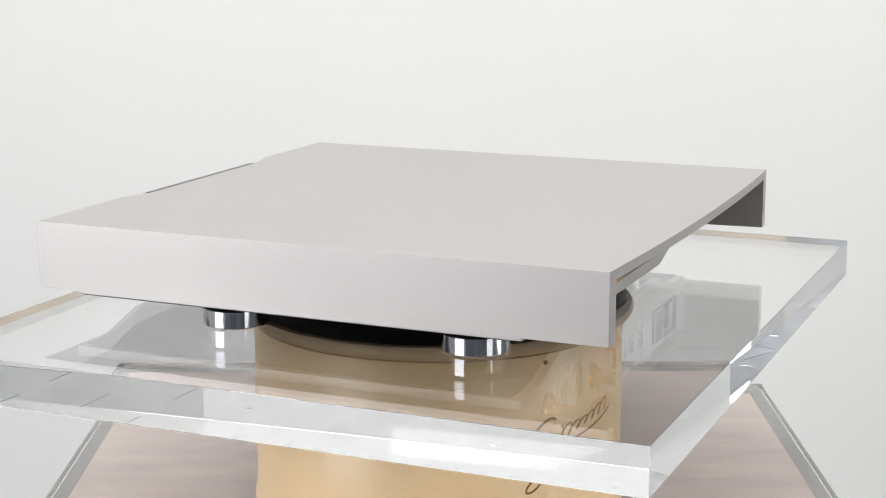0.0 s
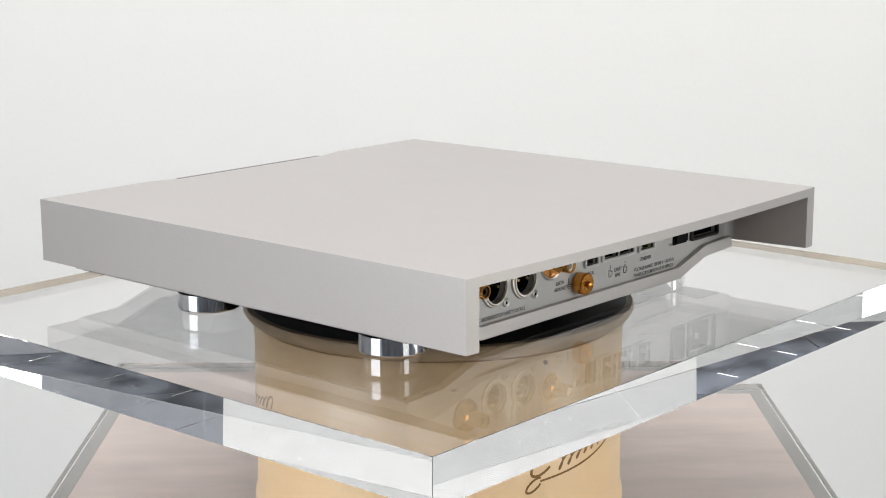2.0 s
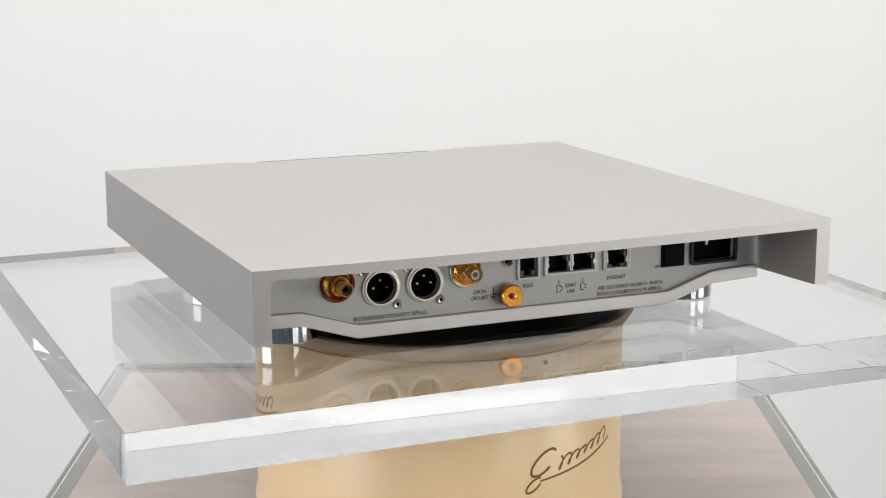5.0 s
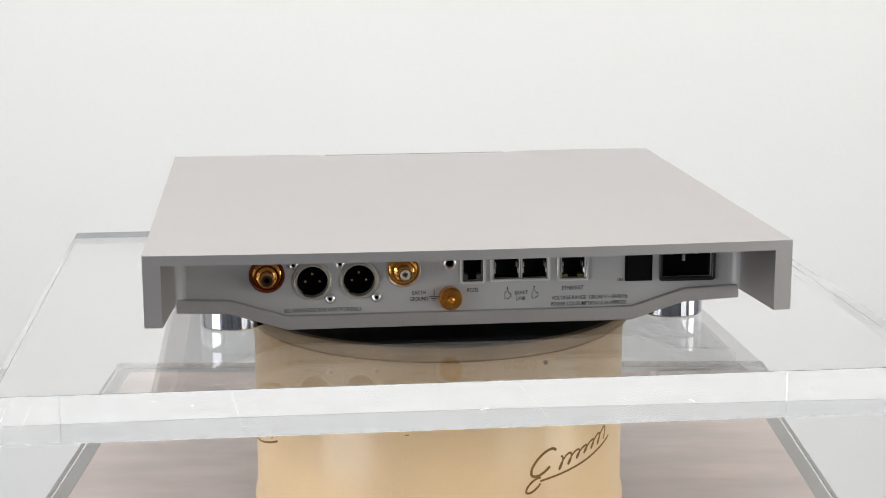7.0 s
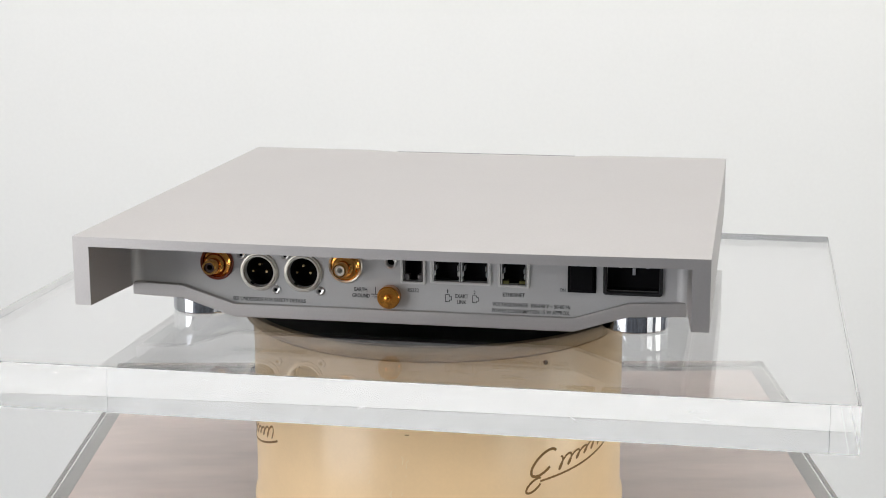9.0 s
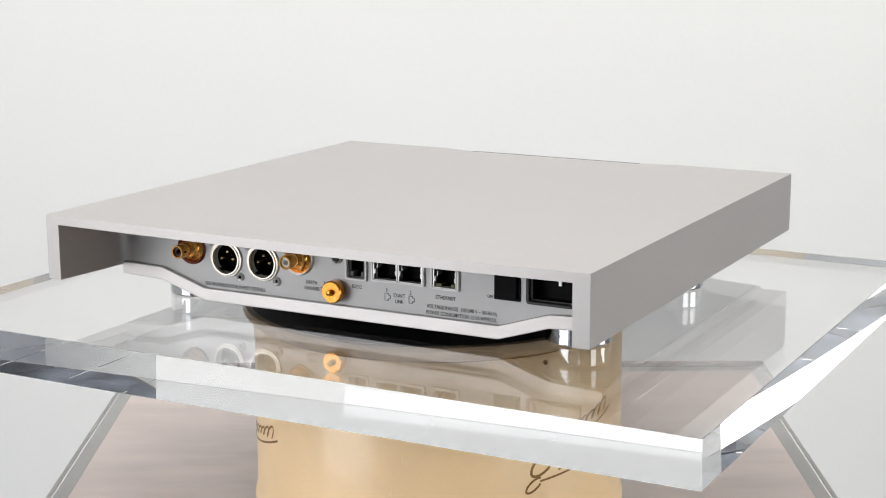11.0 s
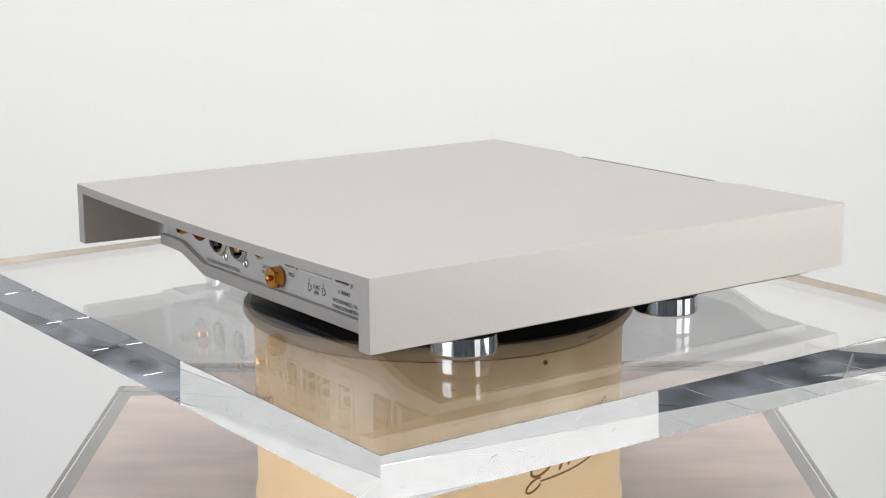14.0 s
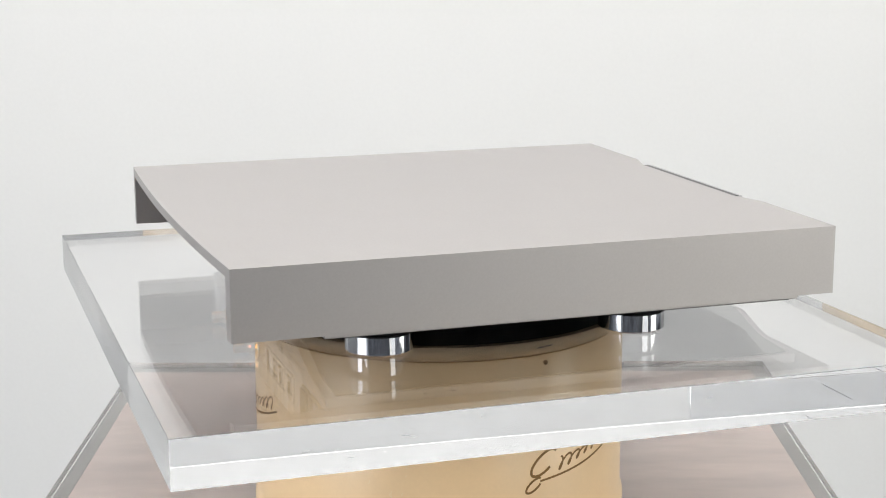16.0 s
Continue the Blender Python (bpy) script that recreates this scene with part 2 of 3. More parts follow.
def ribbon(points, radius, width, bm):
    """A flat painted stroke on an upright cylinder: (angle in degrees from -y towards +x, height) pairs."""
    def at(p, r=radius):
        a = radians(p[0])
        return Vector((r * math.sin(a), -r * math.cos(a), p[1]))
    flat = [Vector((radians(p[0]) * radius, p[1])) for p in points]
    prev = None
    for i, p in enumerate(flat):
        d = flat[min(i + 1, len(flat) - 1)] - flat[max(i - 1, 0)]
        n = Vector((-d.y, d.x)).normalized() * width / 2
        pair = []
        for q in (p + n, p - n):
            pair.append(bm.verts.new(at((math.degrees(q.x / radius), q.y))))
        if prev:
            bm.faces.new((prev[0], pair[0], pair[1], prev[1]))
        prev = pair


def flourish(turn):
    """An ornamental slanted flourish: a tall loop, a wavy stroke, and a sweeping underline with a tail loop."""
    bm = bmesh.new()
    r = 0.1184
    loop = []
    for k in range(30):
        a = radians(40 + 285 * k / 29)
        u, v = 3.9 * math.cos(a), 0.0075 * math.sin(a)
        loop.append((turn + 31.8 + u + v * 260, -0.0835 + v + 0.0004 * u))
    ribbon(loop, r, 0.0017, bm)
    wave = []
    for k in range(150):
        s = k / 149
        ph = 2 * math.pi * 6.5 * s
        amp = 0.0034 * (1 + 0.25 * math.cos(2 * math.pi * s))
        wave.append((turn + 36.8 + 22.8 * s + 1.45 * math.sin(ph + 0.9), -0.0862 + 0.0088 * s ** 1.2 + amp * math.cos(ph)))
    ribbon(wave, r, 0.0013, bm)
    line = []
    for k in range(40):
        s = k / 39
        line.append((turn + 30.5 + 32 * s, -0.0945 + 0.0065 * s + 0.0066 * s ** 3))
    ribbon(line, r, 0.0013, bm)
    tail = []
    for k in range(30):
        a = radians(60 + 300 * k / 29)
        u, v = 2.2 * math.cos(a), 0.0042 * math.sin(a)
        tail.append((turn + 28.4 + u + v * 330, -0.0965 + v + 0.0003 * u))
    ribbon(tail, r, 0.0014, bm)
    return bm


def display_turntable():
    t = empty("display_turntable")
    t.location = (DRUM_X, 0, 0)
    zb = TABLE_Z
    body = [(0, zb), (0.1190, zb), (0.1197, zb + 0.003), (0.1199, zb + 0.0125), (0.1196, zb + 0.0150), (0.1189, zb + 0.0172), (0.1183, zb + 0.0190), (0.1180, zb + 0.022),
            (0.1180, -0.0375), (0.1175, -0.0367), (0, -0.0367)]
    part("drum_body", lathe(body, 128), CREAM, t, "cream enamelled metal drum", smooth=40)
    dish = [(0, -0.0364), (0.1170, -0.0364), (0.1200, -0.0350), (0.1234, -0.0322), (0.1248, -0.0298), (0.1248, -0.0280), (0.1238, -0.0264), (0.1180, -0.0262), (0.1165, -0.0270), (0, -0.0270)]
    plate = part("platter", lathe(dish, 128), SHADED_CREAM, t, "shallow cream rotating platter, coloured darker for shade", smooth=40)
    part("platter_mat", lathe([(0, -0.0269), (0.1164, -0.0269), (0.1200, -0.0260), (0.1190, -0.0257), (0, -0.0258)], 96), MATBLACK, plate, "black rubber mat")
    rng = random.Random(11)
    for k in range(7):
        rad, a0, span = rng.uniform(0.070, 0.114), rng.uniform(0, 6.28), rng.uniform(0.06, 0.22)
        bm, prev = bmesh.new(), None
        for j in range(9):
            a, w = a0 + span * j / 8, 0.0005 * math.sin(math.pi * (j + 0.3) / 8.6) + 0.0001
            pair = [bm.verts.new((q * math.cos(a), q * math.sin(a), -0.02565)) for q in (rad - w, rad + w)]
            if prev:
                bm.faces.new((prev[0], pair[0], pair[1], prev[1]))
            prev = pair
        part("rub_mark", bm, SCUFF, plate, "faint grey rub mark")
    for turn in (0, -119, 120):
        ob = part("flourish", flourish(turn), LOGO, t, "brown painted script-like flourish")
        ob.visible_shadow = False
    rng = random.Random(3)
    for k in range(9):
        bm = bmesh.new()
        p0, z0 = rng.uniform(-24, -8), rng.uniform(-0.105, -0.078)
        ribbon([(p0 + rng.uniform(-0.2, 0.2) * j, z0 + 0.0012 * j * (k % 3 - 0.6)) for j in range(4)], 0.11806, rng.uniform(0.0002, 0.0005), bm)
        part("scratch", bm, PALE, t, "pale scratch")
    for p0, z0, n in ((-4.2, -0.0545, 3), (-1.9, -0.0562, 2), (3.4, -0.0530, 4), (-9.5, -0.0610, 3)):
        bm = bmesh.new()
        ribbon([(p0 + 0.35 * j, z0 + 0.0003 * (j % 2)) for j in range(n + 1)], 0.11807, 0.0005, bm)
        part("scuff", bm, LOGO, t, "brown scuff")
    for p0, z0, w in ((99, -0.0300, 0.0008), (101.5, -0.0296, 0.0006), (171, -0.0300, 0.0007)):
        bm = bmesh.new()
        ribbon([(p0 + 0.7 * j, z0) for j in range(4)], 0.1250, w, bm)
        part("chip", bm, DARKGREY, plate, "dark chip in the paint")
    sc = lathe([(0, 0.0), (0.0014, 0.0), (0.0014, 0.0008), (0.0008, 0.0012), (0, 0.0012)], 16)
    sc.transform(Matrix.Rotation(radians(32.0), 4, "Z") @ Matrix.Translation((0, -0.1178, -0.0415)) @ Matrix.Rotation(radians(90), 4, "X"))
    part("screw", sc, LOGO, t, "small brown screw head")
    tagged(t, "cream enamelled round motor drum carrying an acrylic plate", "turntable")
    return plate


PLATTER = display_turntable()


def acrylic_plate():
    bm = box(-0.2515, 0.2505, -0.2137, 0.2093, -0.0256, 0.0, 0.00018, 1)
    ob = new("acrylic_plate", mesh_of(bm, "acrylic_plate", SHADE_TINT_FACE))
    ob.data.materials.append(ACRYLIC_EDGE)
    for p in ob.data.polygons:
        p.material_index = 0 if abs(p.normal.z) > 0.9 else 1
    rng = random.Random(5)
    for k in range(30):
        ln, wd, a = rng.uniform(0.0008, 0.0045), rng.uniform(0.00012, 0.0003), rng.uniform(-0.5, 0.5)
        u, z = rng.uniform(-0.19, 0.19), rng.uniform(-0.021, -0.003)
        bm = bmesh.new()
        pts = []
        for sx, sz in ((-1, -1), (0.1, -1.6), (1, -0.4), (1, 0.4), (-0.2, 1.3), (-1, 0.7)):
            du, dz = sx * ln / 2, sz * wd / 2
            pts.append((u + du * math.cos(a) - dz * math.sin(a), z + du * math.sin(a) + dz * math.cos(a)))
        side = k % 3
        place = {0: lambda p: (p[0], -0.2138, p[1]), 1: lambda p: (-0.2516, p[0], p[1]), 2: lambda p: (0.2506, p[0], p[1])}[side]
        bm.faces.new([bm.verts.new(place(p)) for p in pts])
        mark = part("scuff", bm, SCUFF, ob)
        mark.visible_shadow = False
    return tagged(ob, "thick clear acrylic plate with scuffed polished edges", "display plate")


ACRYLIC_PLATE = acrylic_plate()

# ---- audio component ----
ZT, ZB, ZI = 0.0606, 0.0217, 0.0551
YR, YFR = -0.1690, 0.1790
PX, LIP = -0.1135, -0.1170


def rear_y(x):
    return YR - 0.0048 * (1 - (x / 0.175) ** 2)


def casing_mesh():
    bm = bmesh.new()
    n = 24
    xi = 0.1655
    rear = [-0.175, -xi] + [-xi + 2 * xi * k / n for k in range(1, n)] + [xi, 0.175]
    front = [(0.175, YFR), (0.090, YFR), (0.066, YFR - 0.0070), (-0.066, YFR - 0.0070), (-0.090, YFR), (-0.175, YFR)]
    V = {}

    def v(x, y, z):
        k = (round(x, 6), round(y, 6), round(z, 6))
        if k not in V:
            V[k] = bm.verts.new((x, y, z))
        return V[k]

    out = [(x, rear_y(x)) for x in rear]
    bm.faces.new([v(x, y, ZT) for x, y in out + front])
    for (x0, y0), (x1, y1) in zip(out, out[1:]):
        z0 = ZB if abs(x0 + x1) > 2 * xi else ZI
        if z0 == ZB:
            bm.faces.new((v(x0, y0, ZT), v(x1, y1, ZT), v(x1, y1, ZI), v(x1, y1, ZB), v(x0, y0, ZB)) if x1 < 0 else
                         (v(x0, y0, ZT), v(x1, y1, ZT), v(x1, y1, ZB), v(x0, y0, ZB), v(x0, y0, ZI)))
        else:
            bm.faces.new((v(x0, y0, ZT), v(x1, y1, ZT), v(x1, y1, ZI), v(x0, y0, ZI)))
    ring = [(0.175, YR)] + front + [(-0.175, YR)]
    for (x0, y0), (x1, y1) in zip(ring, ring[1:]):
        bm.faces.new((v(x0, y0, ZT), v(x1, y1, ZT), v(x1, y1, ZB), v(x0, y0, ZB)))
    # inner walls lean in towards the sunk rear panel
    inn = [(-xi, rear_y(xi)), (-0.1610, LIP), (-0.1610, 0.165), (0.1610, 0.165), (0.1610, LIP), (xi, rear_y(xi))]
    for (x0, y0), (x1, y1) in zip(inn, inn[1:]):
        bm.faces.new((v(x0, y0, ZI), v(x1, y1, ZI), v(x1, y1, ZB), v(x0, y0, ZB)))
    bm.faces.new([v(x, y, ZI) for x, y in out[1:-1]] + [v(x, y, ZI) for x, y in reversed(inn[1:-1])])
    bm.faces.new([v(x, y, ZB) for x, y in [out[0], *inn, out[-1], *front]])
    bmesh.ops.recalc_face_normals(bm, faces=bm.faces)
    sharp = [e for e in bm.edges if len(e.link_faces) == 2 and e.calc_face_angle(0) > 0.6 and not all(w.co.y < YR + 0.001 and w.co.z > ZI + 0.001 and abs(w.co.x) < 0.17 for w in e.verts)]
    bmesh.ops.bevel(bm, geom=sharp, offset=0.0010, segments=3, profile=0.5, affect="EDGES", clamp_overlap=True)
    return bm


BELLY = [(-0.1614, 0.0160), (-0.1315, 0.0150), (-0.0995, 0.0050), (0.0985, 0.0050), (0.1290, 0.0147), (0.1614, 0.0163)]


def rounded_rect(x0, x1, z0, z1, rad, n=4):
    pts = []
    for cx, cz, a0 in ((x1 - rad, z1 - rad, 0), (x0 + rad, z1 - rad, 90), (x0 + rad, z0 + rad, 180), (x1 - rad, z0 + rad, 270)):
        for k in range(n + 1):
            a = radians(a0 + 90 * k / n)
            pts.append((cx + rad * math.cos(a), cz + rad * math.sin(a)))
    return pts


def socket_frame(x0, x1, z0, z1, wall, proud, rad=0.0013):
    """A rectangular socket surround with rounded corners and an open front."""
    bm = bmesh.new()
    e = wall * 0.25
    rings = []
    for inset, rd, y in ((0, rad, PX + 0.0005), (0, rad, PX - proud + e), (e, rad - e * 0.5, PX - proud), (wall - e, rad * 0.5 + e, PX - proud), (wall, rad * 0.5, PX - proud + e), (wall, rad * 0.5, PX + 0.0005)):
        rings.append([bm.verts.new((x, y, z)) for x, z in rounded_rect(x0 + inset, x1 - inset, z0 + inset, z1 - inset, rd)])
    rings.append(rings[0])
    n = len(rings[0])
    for a, b in zip(rings, rings[1:]):
        for k in range(n):
            bm.faces.new((a[k], a[(k + 1) % n], b[(k + 1) % n], b[k]))
    return bm


WELLS = [(0.0010, 0.0116, 0.0300, 0.0440), (0.0186, 0.0330, 0.0306, 0.0440), (0.0348, 0.0492, 0.0306, 0.0440), (0.0573, 0.0713, 0.0302, 0.0440), (0.1166, 0.1456, 0.0288, 0.0490)]


def cut(bm, holes):
    """The solid bm less the solids in holes."""
    obs = []
    for b in (bm, holes):
        bmesh.ops.recalc_face_normals(b, faces=b.faces)
        me = bpy.data.meshes.new("tmp")
        b.to_mesh(me)
        b.free()
        obs.append(new("tmp", me))
    md = obs[0].modifiers.new("cut", "BOOLEAN")
    md.operation, md.solver, md.object = "DIFFERENCE", "EXACT", obs[1]
    bpy.context.view_layer.update()
    me = bpy.data.meshes.new_from_object(obs[0].evaluated_get(bpy.context.evaluated_depsgraph_get()))
    out = bmesh.new()
    out.from_mesh(me)
    for o in obs:
        data = o.data
        bpy.data.objects.remove(o)
        bpy.data.meshes.remove(data)
    bpy.data.meshes.remove(me)
    return out


def audio_component():
    d = empty("audio_component")
    part("casing", casing_mesh(), ALU, d, "silver blasted aluminium casing")
    strip = box(-0.066, 0.066, YFR - 0.0028, YFR - 0.0003, ZB, ZT - 0.0004, 0.0003)
    part("slot_filler", box(-0.066, 0.066, YFR - 0.0069, YFR - 0.0029, ZB, ZT - 0.0003), BLACK, d, "dark slot along the front edge")
    part("display_window", strip, PANEL, d, "thin grey strip behind the front slot")
    top = [(x, z + 0.0078) for x, z in reversed(BELLY)]
    part("base_tray", prism_y(BELLY + top, LIP, 0.1645, 0.0005), ALU, d, "stepped aluminium base tray")
    part("underside_cover", prism_y([(x * 0.985, z - 0.0009) for x, z in BELLY] + [(x * 0.985, z - 0.0001) for x, z in reversed(BELLY)], LIP + 0.006, 0.160), UNDER, d, "black underside")
    low = [(x, z + 0.0074) for x, z in BELLY]
    holes = bmesh.new()
    for x, z, rad in ((-0.1103, 0.0362, 0.0088), (-0.0848, 0.0320, 0.0087), (-0.0585, 0.0322, 0.0087), (-0.0333, 0.0373, 0.0088), (-0.0068, 0.0404, 0.0023)):
        join(holes, turned_to_rear(lathe([(0, -0.006), (rad, -0.006), (rad, 0.004), (0, 0.004)], 40), x, PX, z))
    for x0, x1, z0, z1 in WELLS:
        box(x0, x1, PX - 0.004, PX + 0.006, z0, z1, bm=holes)
    panel = part("rear_panel", cut(prism_y(low + [(0.1614, ZI + 0.001), (-0.1614, ZI + 0.001)], PX, PX + 0.003), holes), PANEL, d, "matt grey connector panel")
    for x, z, rad in ((-0.1103, 0.0362, 0.0090), (-0.0848, 0.0320, 0.0089), (-0.0585, 0.0322, 0.0089), (-0.0333, 0.0373, 0.0090), (-0.0068, 0.0404, 0.0025)):
        back = turned_to_rear(lathe([(rad, -0.0005), (rad, -0.011), (0, -0.011), (0, -0.012), (rad + 0.001, -0.012), (rad + 0.001, -0.0032), (rad, -0.0032)], 32), x, PX, z)
        part("socket_well", back, WELL, panel, "black socket interior")
    for x0, x1, z0, z1 in WELLS:
        back = box(x0 - 0.001, x1 + 0.001, PX + 0.0085, PX + 0.0095, z0 - 0.001, z1 + 0.001)
        for a, b, c, e in ((x0 - 0.001, x0, z0, z1), (x1, x1 + 0.001, z0, z1), (x0 - 0.001, x1 + 0.001, z0 - 0.001, z0), (x0 - 0.001, x1 + 0.001, z1, z1 + 0.001)):
            box(a, b, PX + 0.0031, PX + 0.0085, c, e, bm=back)
        part("socket_well", back, WELL, panel, "black socket interior")
    for sx in (-1, 1):
        rad, xe = 0.0060, 0.1612
        arc = [(xe - rad + rad * math.cos(radians(a)), PX - rad + rad * math.sin(radians(a))) for a in range(0, 91, 15)]
        bm = bmesh.new()
        lo = [bm.verts.new((sx * x, y, 0.0230)) for x, y in arc + [(xe, PX + 0.0004)]]
        hi = [bm.verts.new((sx * x, y, ZI + 0.0005)) for x, y in arc + [(xe, PX + 0.0004)]]
        for k in range(len(lo)):
            k2 = (k + 1) % len(lo)
            bm.faces.new((lo[k], lo[k2], hi[k2], hi[k]))
        bm.faces.new(lo)
        bm.faces.new(hi)
        part("corner_fillet", bm, PANEL, panel, smooth=40)
    # sockets along the rear panel
    for x, z, ins in ((-0.1103, 0.0362, HOLE_DARK_PL), (-0.0333, 0.0373, WHITE_PL)):
        s = empty("phono_socket")
        s.parent = d
        part("flange", turned_to_rear(lathe([(0.0087, -0.0010), (0.0101, -0.0010), (0.0101, 0.0010), (0.0096, 0.0016), (0.0087, 0.0012), (0.0087, -0.0010)], 40), x, PX, z), NICKEL if ins is WHITE_PL else RED_WASHER, s, "" if ins is WHITE_PL else "dark red insulating washer", smooth=35)
        part("sleeve", turned_to_rear(lathe([(0.0030, -0.0020), (0.0089, -0.0020), (0.0089, 0.0004), (0.0080, 0.0010), (0.0068, 0.0020), (0.0060, 0.0034), (0.0057, 0.0052), (0.0050, 0.0056),
             (0.0042, 0.0060), (0.0041, 0.0146), (0.0039, 0.0150), (0.0031, 0.0150), (0.0031, 0.0010)], 40), x, PX, z), GOLD, s, smooth=50)
        part("insulator", turned_to_rear(lathe([(0.0012, 0.0020), (0.0030, 0.0020), (0.0030, 0.0138), (0.0017, 0.0138), (0.0012, 0.0060)], 28), x, PX, z), ins, s, smooth=35)
        tagged(s, "gold-plated round phono socket")
    for x, z in ((-0.0848, 0.0320), (-0.0585, 0.0322)):
        s = empty("balanced_socket")
        s.parent = d
        part("ring", turned_to_rear(lathe([(0.0086, 0), (0.0113, 0), (0.0114, 0.0008), (0.0111, 0.0013), (0.0103, 0.0014), (0.0098, 0.0022), (0.0090, 0.0022), (0.0086, 0.0010)], 48), x, PX, z), NICKEL, s, smooth=35)
        part("key", box(x - 0.0056, x - 0.0038, PX - 0.0008, PX + 0.0030, z - 0.0084, z - 0.0062, 0.0003), WELL, s)
        for dx, dz in ((-0.0040, -0.0002), (0.0040, -0.0002), (0, 0.0040)):
            part("pin", turned_to_rear(lathe([(0, -0.0105), (0.0010, -0.0105), (0.0010, -0.0010), (0.0007, -0.0001), (0.0003, 0.0003), (0, 0.0003)], 14), x + dx, PX, z + dz), PIN_GOLD, s, smooth=35)
        for dx, dz in ((-0.0106, 0.0096), (0.0098, -0.0104)):
            part("screw", turned_to_rear(lathe([(0.0008, 0.0004), (0.0012, 0.0012), (0.0019, 0.0015), (0.0026, 0.0010), (0.0027, 0), (0.0008, 0)], 20), x + dx, PX, z + dz), STEEL, s, smooth=35)
            part("screw_recess", turned_to_rear(lathe([(0, 0.0003), (0.0010, 0.0003), (0.0010, 0.0007), (0, 0.0007)], 12), x + dx, PX, z + dz), WELL, s)
        tagged(s, "three-pin balanced socket with a pale metal ring")
    k = empty("earth_terminal")
    k.parent = d
    part("knob", turned_to_rear(lathe([(0, 0), (0.0050, 0), (0.0052, 0.0010), (0.0064, 0.0016), (0.0066, 0.0022), (0.0066, 0.0070), (0.0060, 0.0078), (0.0024, 0.0079), (0, 0.0079)], 36), -0.0069, PX + 0.0004, 0.0210), BRASS, k, smooth=35)
    part("stud", turned_to_rear(lathe([(0, 0.0078), (0.0020, 0.0078), (0.0018, 0.0100), (0.0008, 0.0106), (0, 0.0106)], 20), -0.0069, PX + 0.0004, 0.0210), BRASS, k, smooth=35)
    tagged(k, "gold earth terminal knob")
    part("trigger_jack", turned_to_rear(lathe([(0.0022, 0.0001), (0.0022, 0.0012), (0.0026, 0.0016), (0.0036, 0.0010), (0.0036, 0)], 28), -0.0068, PX, 0.0404), STEEL, d, "small round steel jack ring", smooth=35)

    def port(name, x0, x1, z0, z1, wells, label, leds=False):
        s = empty(name)
        s.parent = d
        part("surround", socket_frame(x0, x1, z0, z1, 0.0014, 0.0016), SURROUND, s, "pale grey rounded surround", smooth=40)
        sh = bmesh.new()
        edges = sorted([x0 + 0.0012, x1 - 0.0012] + [e for w in wells for e in w])
        for a, b in zip(edges[::2], edges[1::2]):
            box(a, b, PX - 0.0008, PX + 0.0004, z0 + 0.0014, z1 - 0.0014, bm=sh)
        box(x0 + 0.0012, x1 - 0.0012, PX - 0.0007, PX + 0.0003, z0 + 0.0012, z0 + 0.0018, bm=sh)
        part("shell", sh, DARKGREY, s)
        for a, b in wells:
            if name == "serial_port":
                for q, r, c, e in ((a, a + 0.0025, z0 + 0.0020, z0 + 0.0050), (b - 0.0025, b, z0 + 0.0020, z0 + 0.0050)):
                    part("step", box(q, r, PX + 0.0004, PX + 0.0060, c, e), DARKGREY, s)
            else:
                liner = bmesh.new()
                for q, w, c, e in ((a - 0.0009, a - 0.0002, z0 + 0.0016, z1 - 0.0016), (b + 0.0002, b + 0.0009, z0 + 0.0016, z1 - 0.0016), (a, b, z0 + 0.0012, z0 + 0.0017)):
                    box(q, w, PX - 0.0013, PX + 0.0002, c, e, 0.0001, 1, liner)
                part("liner", liner, STEEL, s, "bright folded steel liner")
                for q, w in ((a - 0.0003, a + 0.0007), (b - 0.0007, b + 0.0003)):
                    part("spring_tab", box(q, w, PX - 0.0011, PX + 0.0012, z0 + 0.0048, z0 + 0.0076, 0.0002, 1), STEEL, s)
                part("contact_clip", box(a + 0.0006, a + 0.0011, PX + 0.0005, PX + 0.0060, z0 + 0.0078, z0 + 0.0105), STEEL, s)
                part("contact_clip", box(b - 0.0011, b - 0.0006, PX + 0.0005, PX + 0.0060, z0 + 0.0078, z0 + 0.0105), STEEL, s)
            if leds:
                part("status_lamp", box(a, a + 0.0036, PX + 0.0002, PX + 0.0060, z0 + 0.0018, z0 + 0.0036, 0.0002), AMBER_LED, s, "small dull yellow lens")
                part("status_lamp", box(b - 0.0036, b, PX + 0.0002, PX + 0.0060, z0 + 0.0018, z0 + 0.0036, 0.0002), AMBER_LED, s, "small dull yellow lens")
        tagged(s, label)

    port("serial_port", -0.0010, 0.0136, 0.0282, 0.0450, [(0.0012, 0.0114)], "black serial socket in a grey surround")
    port("link_port", 0.0164, 0.0512, 0.0290, 0.0455, [(0.0188, 0.0328), (0.0350, 0.0490)], "double network socket in a steel surround")
    port("network_port", 0.0551, 0.0733, 0.0285, 0.0458, [(0.0578, 0.0708)], "network socket with two small lenses", True)
    sw = empty("power_switch")
    sw.parent = d
    part("surround", box(0.0947, 0.1107, PX - 0.0008, PX + 0.0002, 0.0271, 0.0505, 0.0003), WELL, sw)
    rk = box(0.0962, 0.1092, PX - 0.0026, PX - 0.0006, 0.0285, 0.0490, 0.0006)
    part("rocker", rk, WELL, sw)
    tagged(sw, "black rocker power switch")
    inlet = empty("mains_inlet")
    inlet.parent = d
    part("bezel", socket_frame(0.1146, 0.1476, 0.0268, 0.0510, 0.0020, 0.0022, 0.0018), BLACK, inlet)
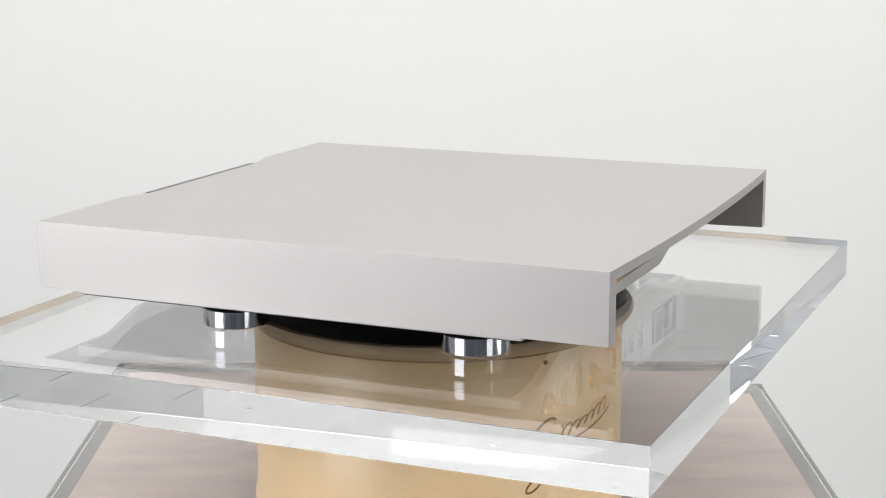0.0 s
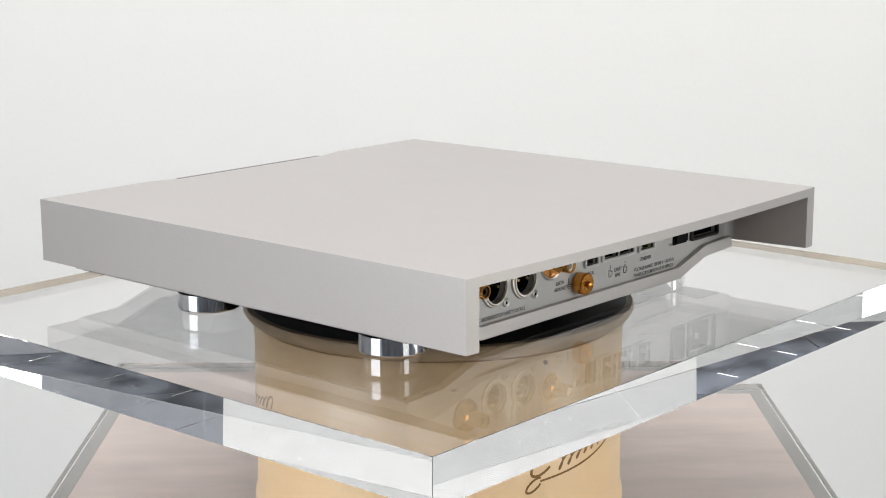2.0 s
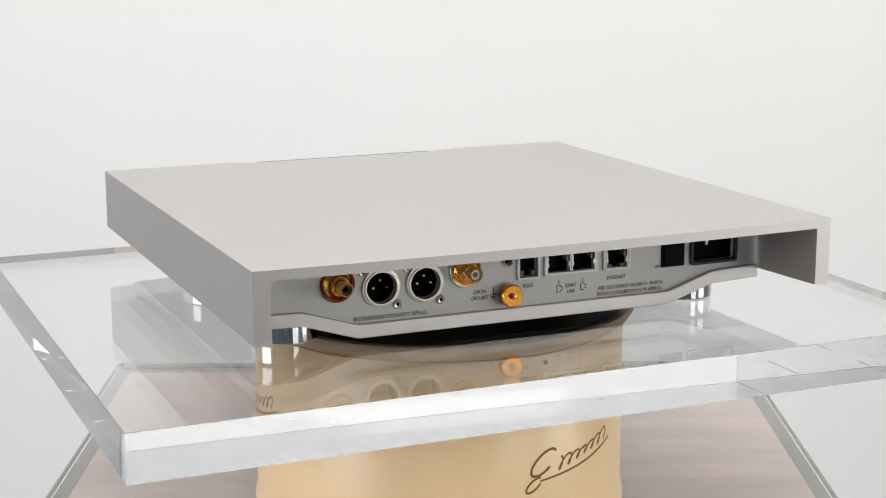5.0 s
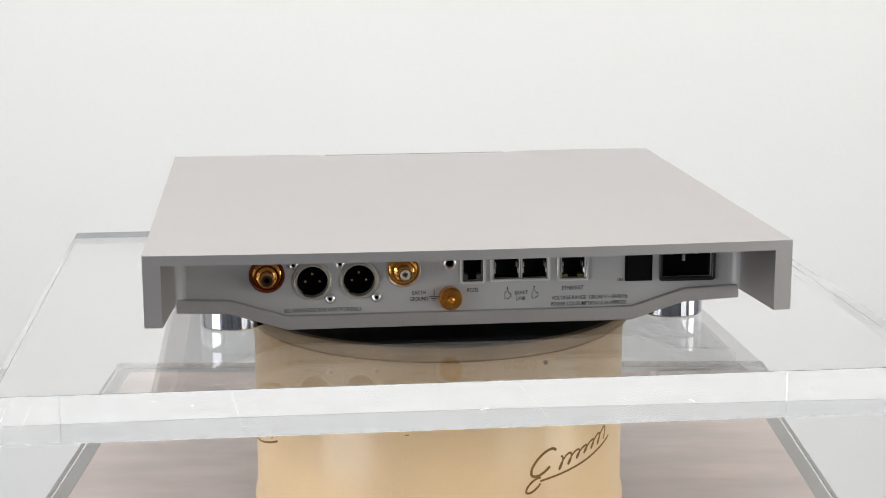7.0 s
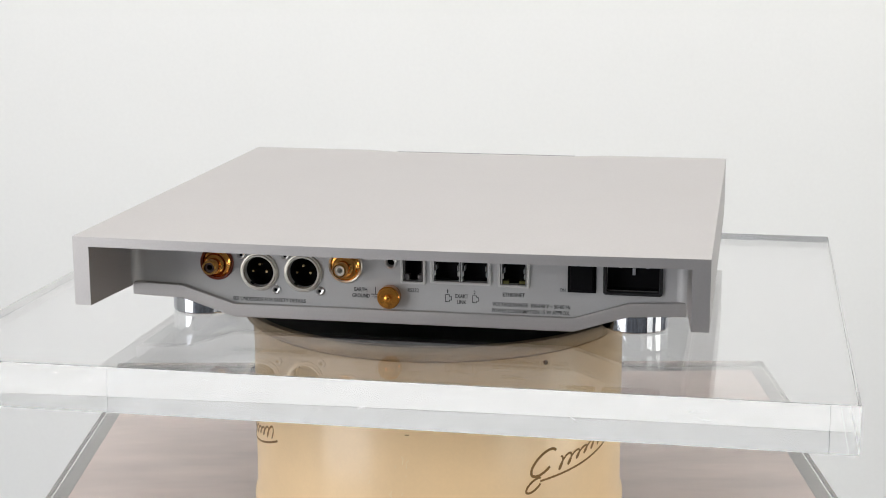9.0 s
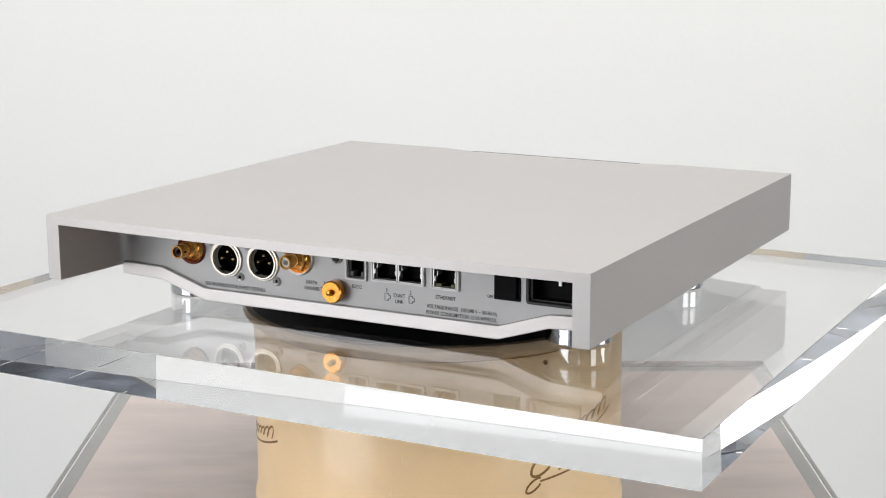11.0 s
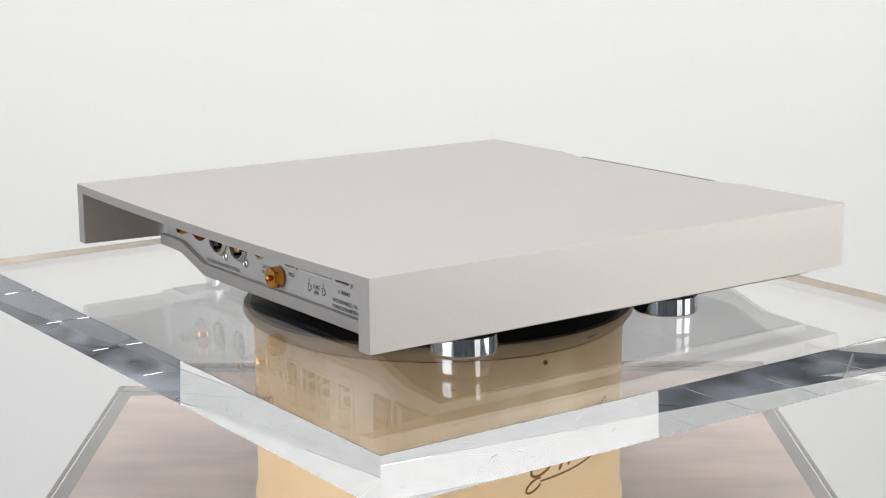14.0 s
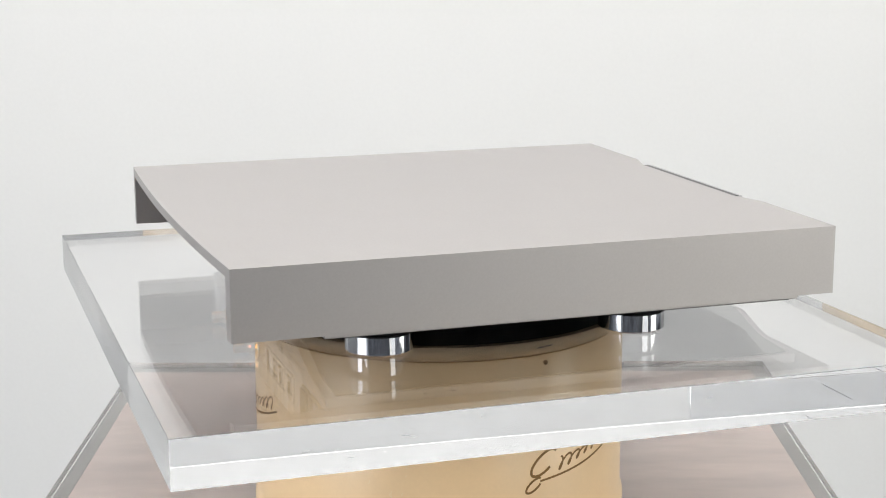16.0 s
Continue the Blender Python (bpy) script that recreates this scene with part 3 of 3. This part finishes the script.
    for x, z in ((0.1235, 0.0425), (0.1385, 0.0425), (0.1310, 0.0385)):
        part("blade", box(x - 0.0008, x + 0.0008, PX + 0.0068, PX + 0.0085, z - 0.0018, z + 0.0018), STEEL, inlet)
    tagged(inlet, "black mains inlet with three blades")

    # printed words and signs on the rear panel
    yt = PX - 0.00015
    for text, x0, x1, z0, z1 in (("SEE UNDERSIDE FOR SAFETY DETAILS", -0.1012, -0.0573, 0.0142, 0.0165), ("EARTH", -0.0282, -0.0207, 0.0226, 0.0249), ("GROUND", -0.0297, -0.0192, 0.0190, 0.0213),
                                 ("RS232", 0.0031, 0.0096, 0.0234, 0.0256), ("1", 0.0260, 0.0266, 0.0236, 0.0258), ("2", 0.0412, 0.0424, 0.0236, 0.0258), ("EXAKT", 0.0307, 0.0382, 0.0210, 0.0233),
                                 ("LINK", 0.0317, 0.0372, 0.0176, 0.0198), ("ETHERNET", 0.0580, 0.0706, 0.0230, 0.0253), ("VOLTAGE RANGE  100-240 V ~ 50-60 Hz", 0.0520, 0.0966, 0.0172, 0.0196),
                                 ("POWER CONSUMPTION 15 W APPROX.", 0.0518, 0.0962, 0.0136, 0.0160), ("ON", 0.0903, 0.0935, 0.0272, 0.0291)):
        part("print", lettering(text, x0, x1, z0, z1, yt), INK, panel)
    for x in (0.0248, 0.0405):
        bm = bmesh.new()
        t = 0.00032
        for a, b, c, e in ((x, x + t, 0.0185, 0.0229), (x, x + 0.0026, 0.0185, 0.0185 + t), (x, x + 0.0026, 0.0229 - t, 0.0229), (x + 0.0026 - t, x + 0.0026, 0.0185, 0.0197),
                           (x + 0.0026 - t, x + 0.0026, 0.0217, 0.0229), (x + 0.0026, x + 0.0038, 0.0195, 0.0195 + t), (x + 0.0026, x + 0.0038, 0.0219 - t, 0.0219), (x + 0.0038 - t, x + 0.0038, 0.0195, 0.0219)):
            box(a, b, PX - 0.0002, PX - 0.00005, c, e, bm=bm)
        part("plug_sign", bm, INK, panel)
    bm = bmesh.new()
    for a, b, c, e in ((-0.0160, -0.0156, 0.0215, 0.0255), (-0.0185, -0.0130, 0.0210, 0.0214), (-0.0176, -0.0140, 0.0199, 0.0203), (-0.0166, -0.0150, 0.0189, 0.0192)):
        box(a, b, PX - 0.0002, PX - 0.00005, c, e, bm=bm)
    part("earth_sign", bm, INK, panel)

    # feet
    for x in (-0.1305, 0.1305):
        for y in (-0.0785, 0.0735):
            f = lathe([(0, 0.0001), (0.0182, 0.0001), (0.0188, 0.0005), (0.0192, 0.0011), (0.0192, 0.0012), (0.0192, 0.0104), (0.0192, 0.0105), (0.0189, 0.0110), (0.0183, 0.0113), (0.0158, 0.0113), (0.0154, 0.0120), (0.0154, 0.0178), (0, 0.0178)], 96)
            f.transform(Matrix.Translation((x, y, 0)))
            part("foot", f, CHROME, d, "polished chrome foot", smooth=15)
    return tagged(d, "low silver aluminium audio component on chrome feet", "audio component")


DEVICE = audio_component()



def floor_tiles(size=0.6, joint=0.006):
    """Square stone tiles laid on the floor's grout bed, each cut from its own piece of stone."""
    nx, ny = math.ceil(2 * XW / size), math.ceil((YB - YF) / size)
    for i in range(nx):
        for j in range(ny):
            x0, y0 = -XW + i * size, YF + j * size
            x1, y1 = min(x0 + size, XW) - joint, min(y0 + size, YB) - joint
            if x1 - x0 > 0.02 and y1 - y0 > 0.02:
                part("tile", box(x0, x1, y0, y1, ZF - 0.0042, ZF, 0.0008, 1), MARBLE, floor)


floor_tiles()


def motions():
    # the turntable turns clockwise seen from above, 8.6 degrees a second
    def angle(t):
        return 66.27 - 8.678 * t + 0.0203 * t * t - 0.001086 * t ** 3

    rows = [(0.5 * k, pose(0, 0, 0, rz=angle(0.5 * k))) for k in range(33)]
    for thing in (DEVICE, ACRYLIC_PLATE, PLATTER):
        walk(thing, rows)


motions()
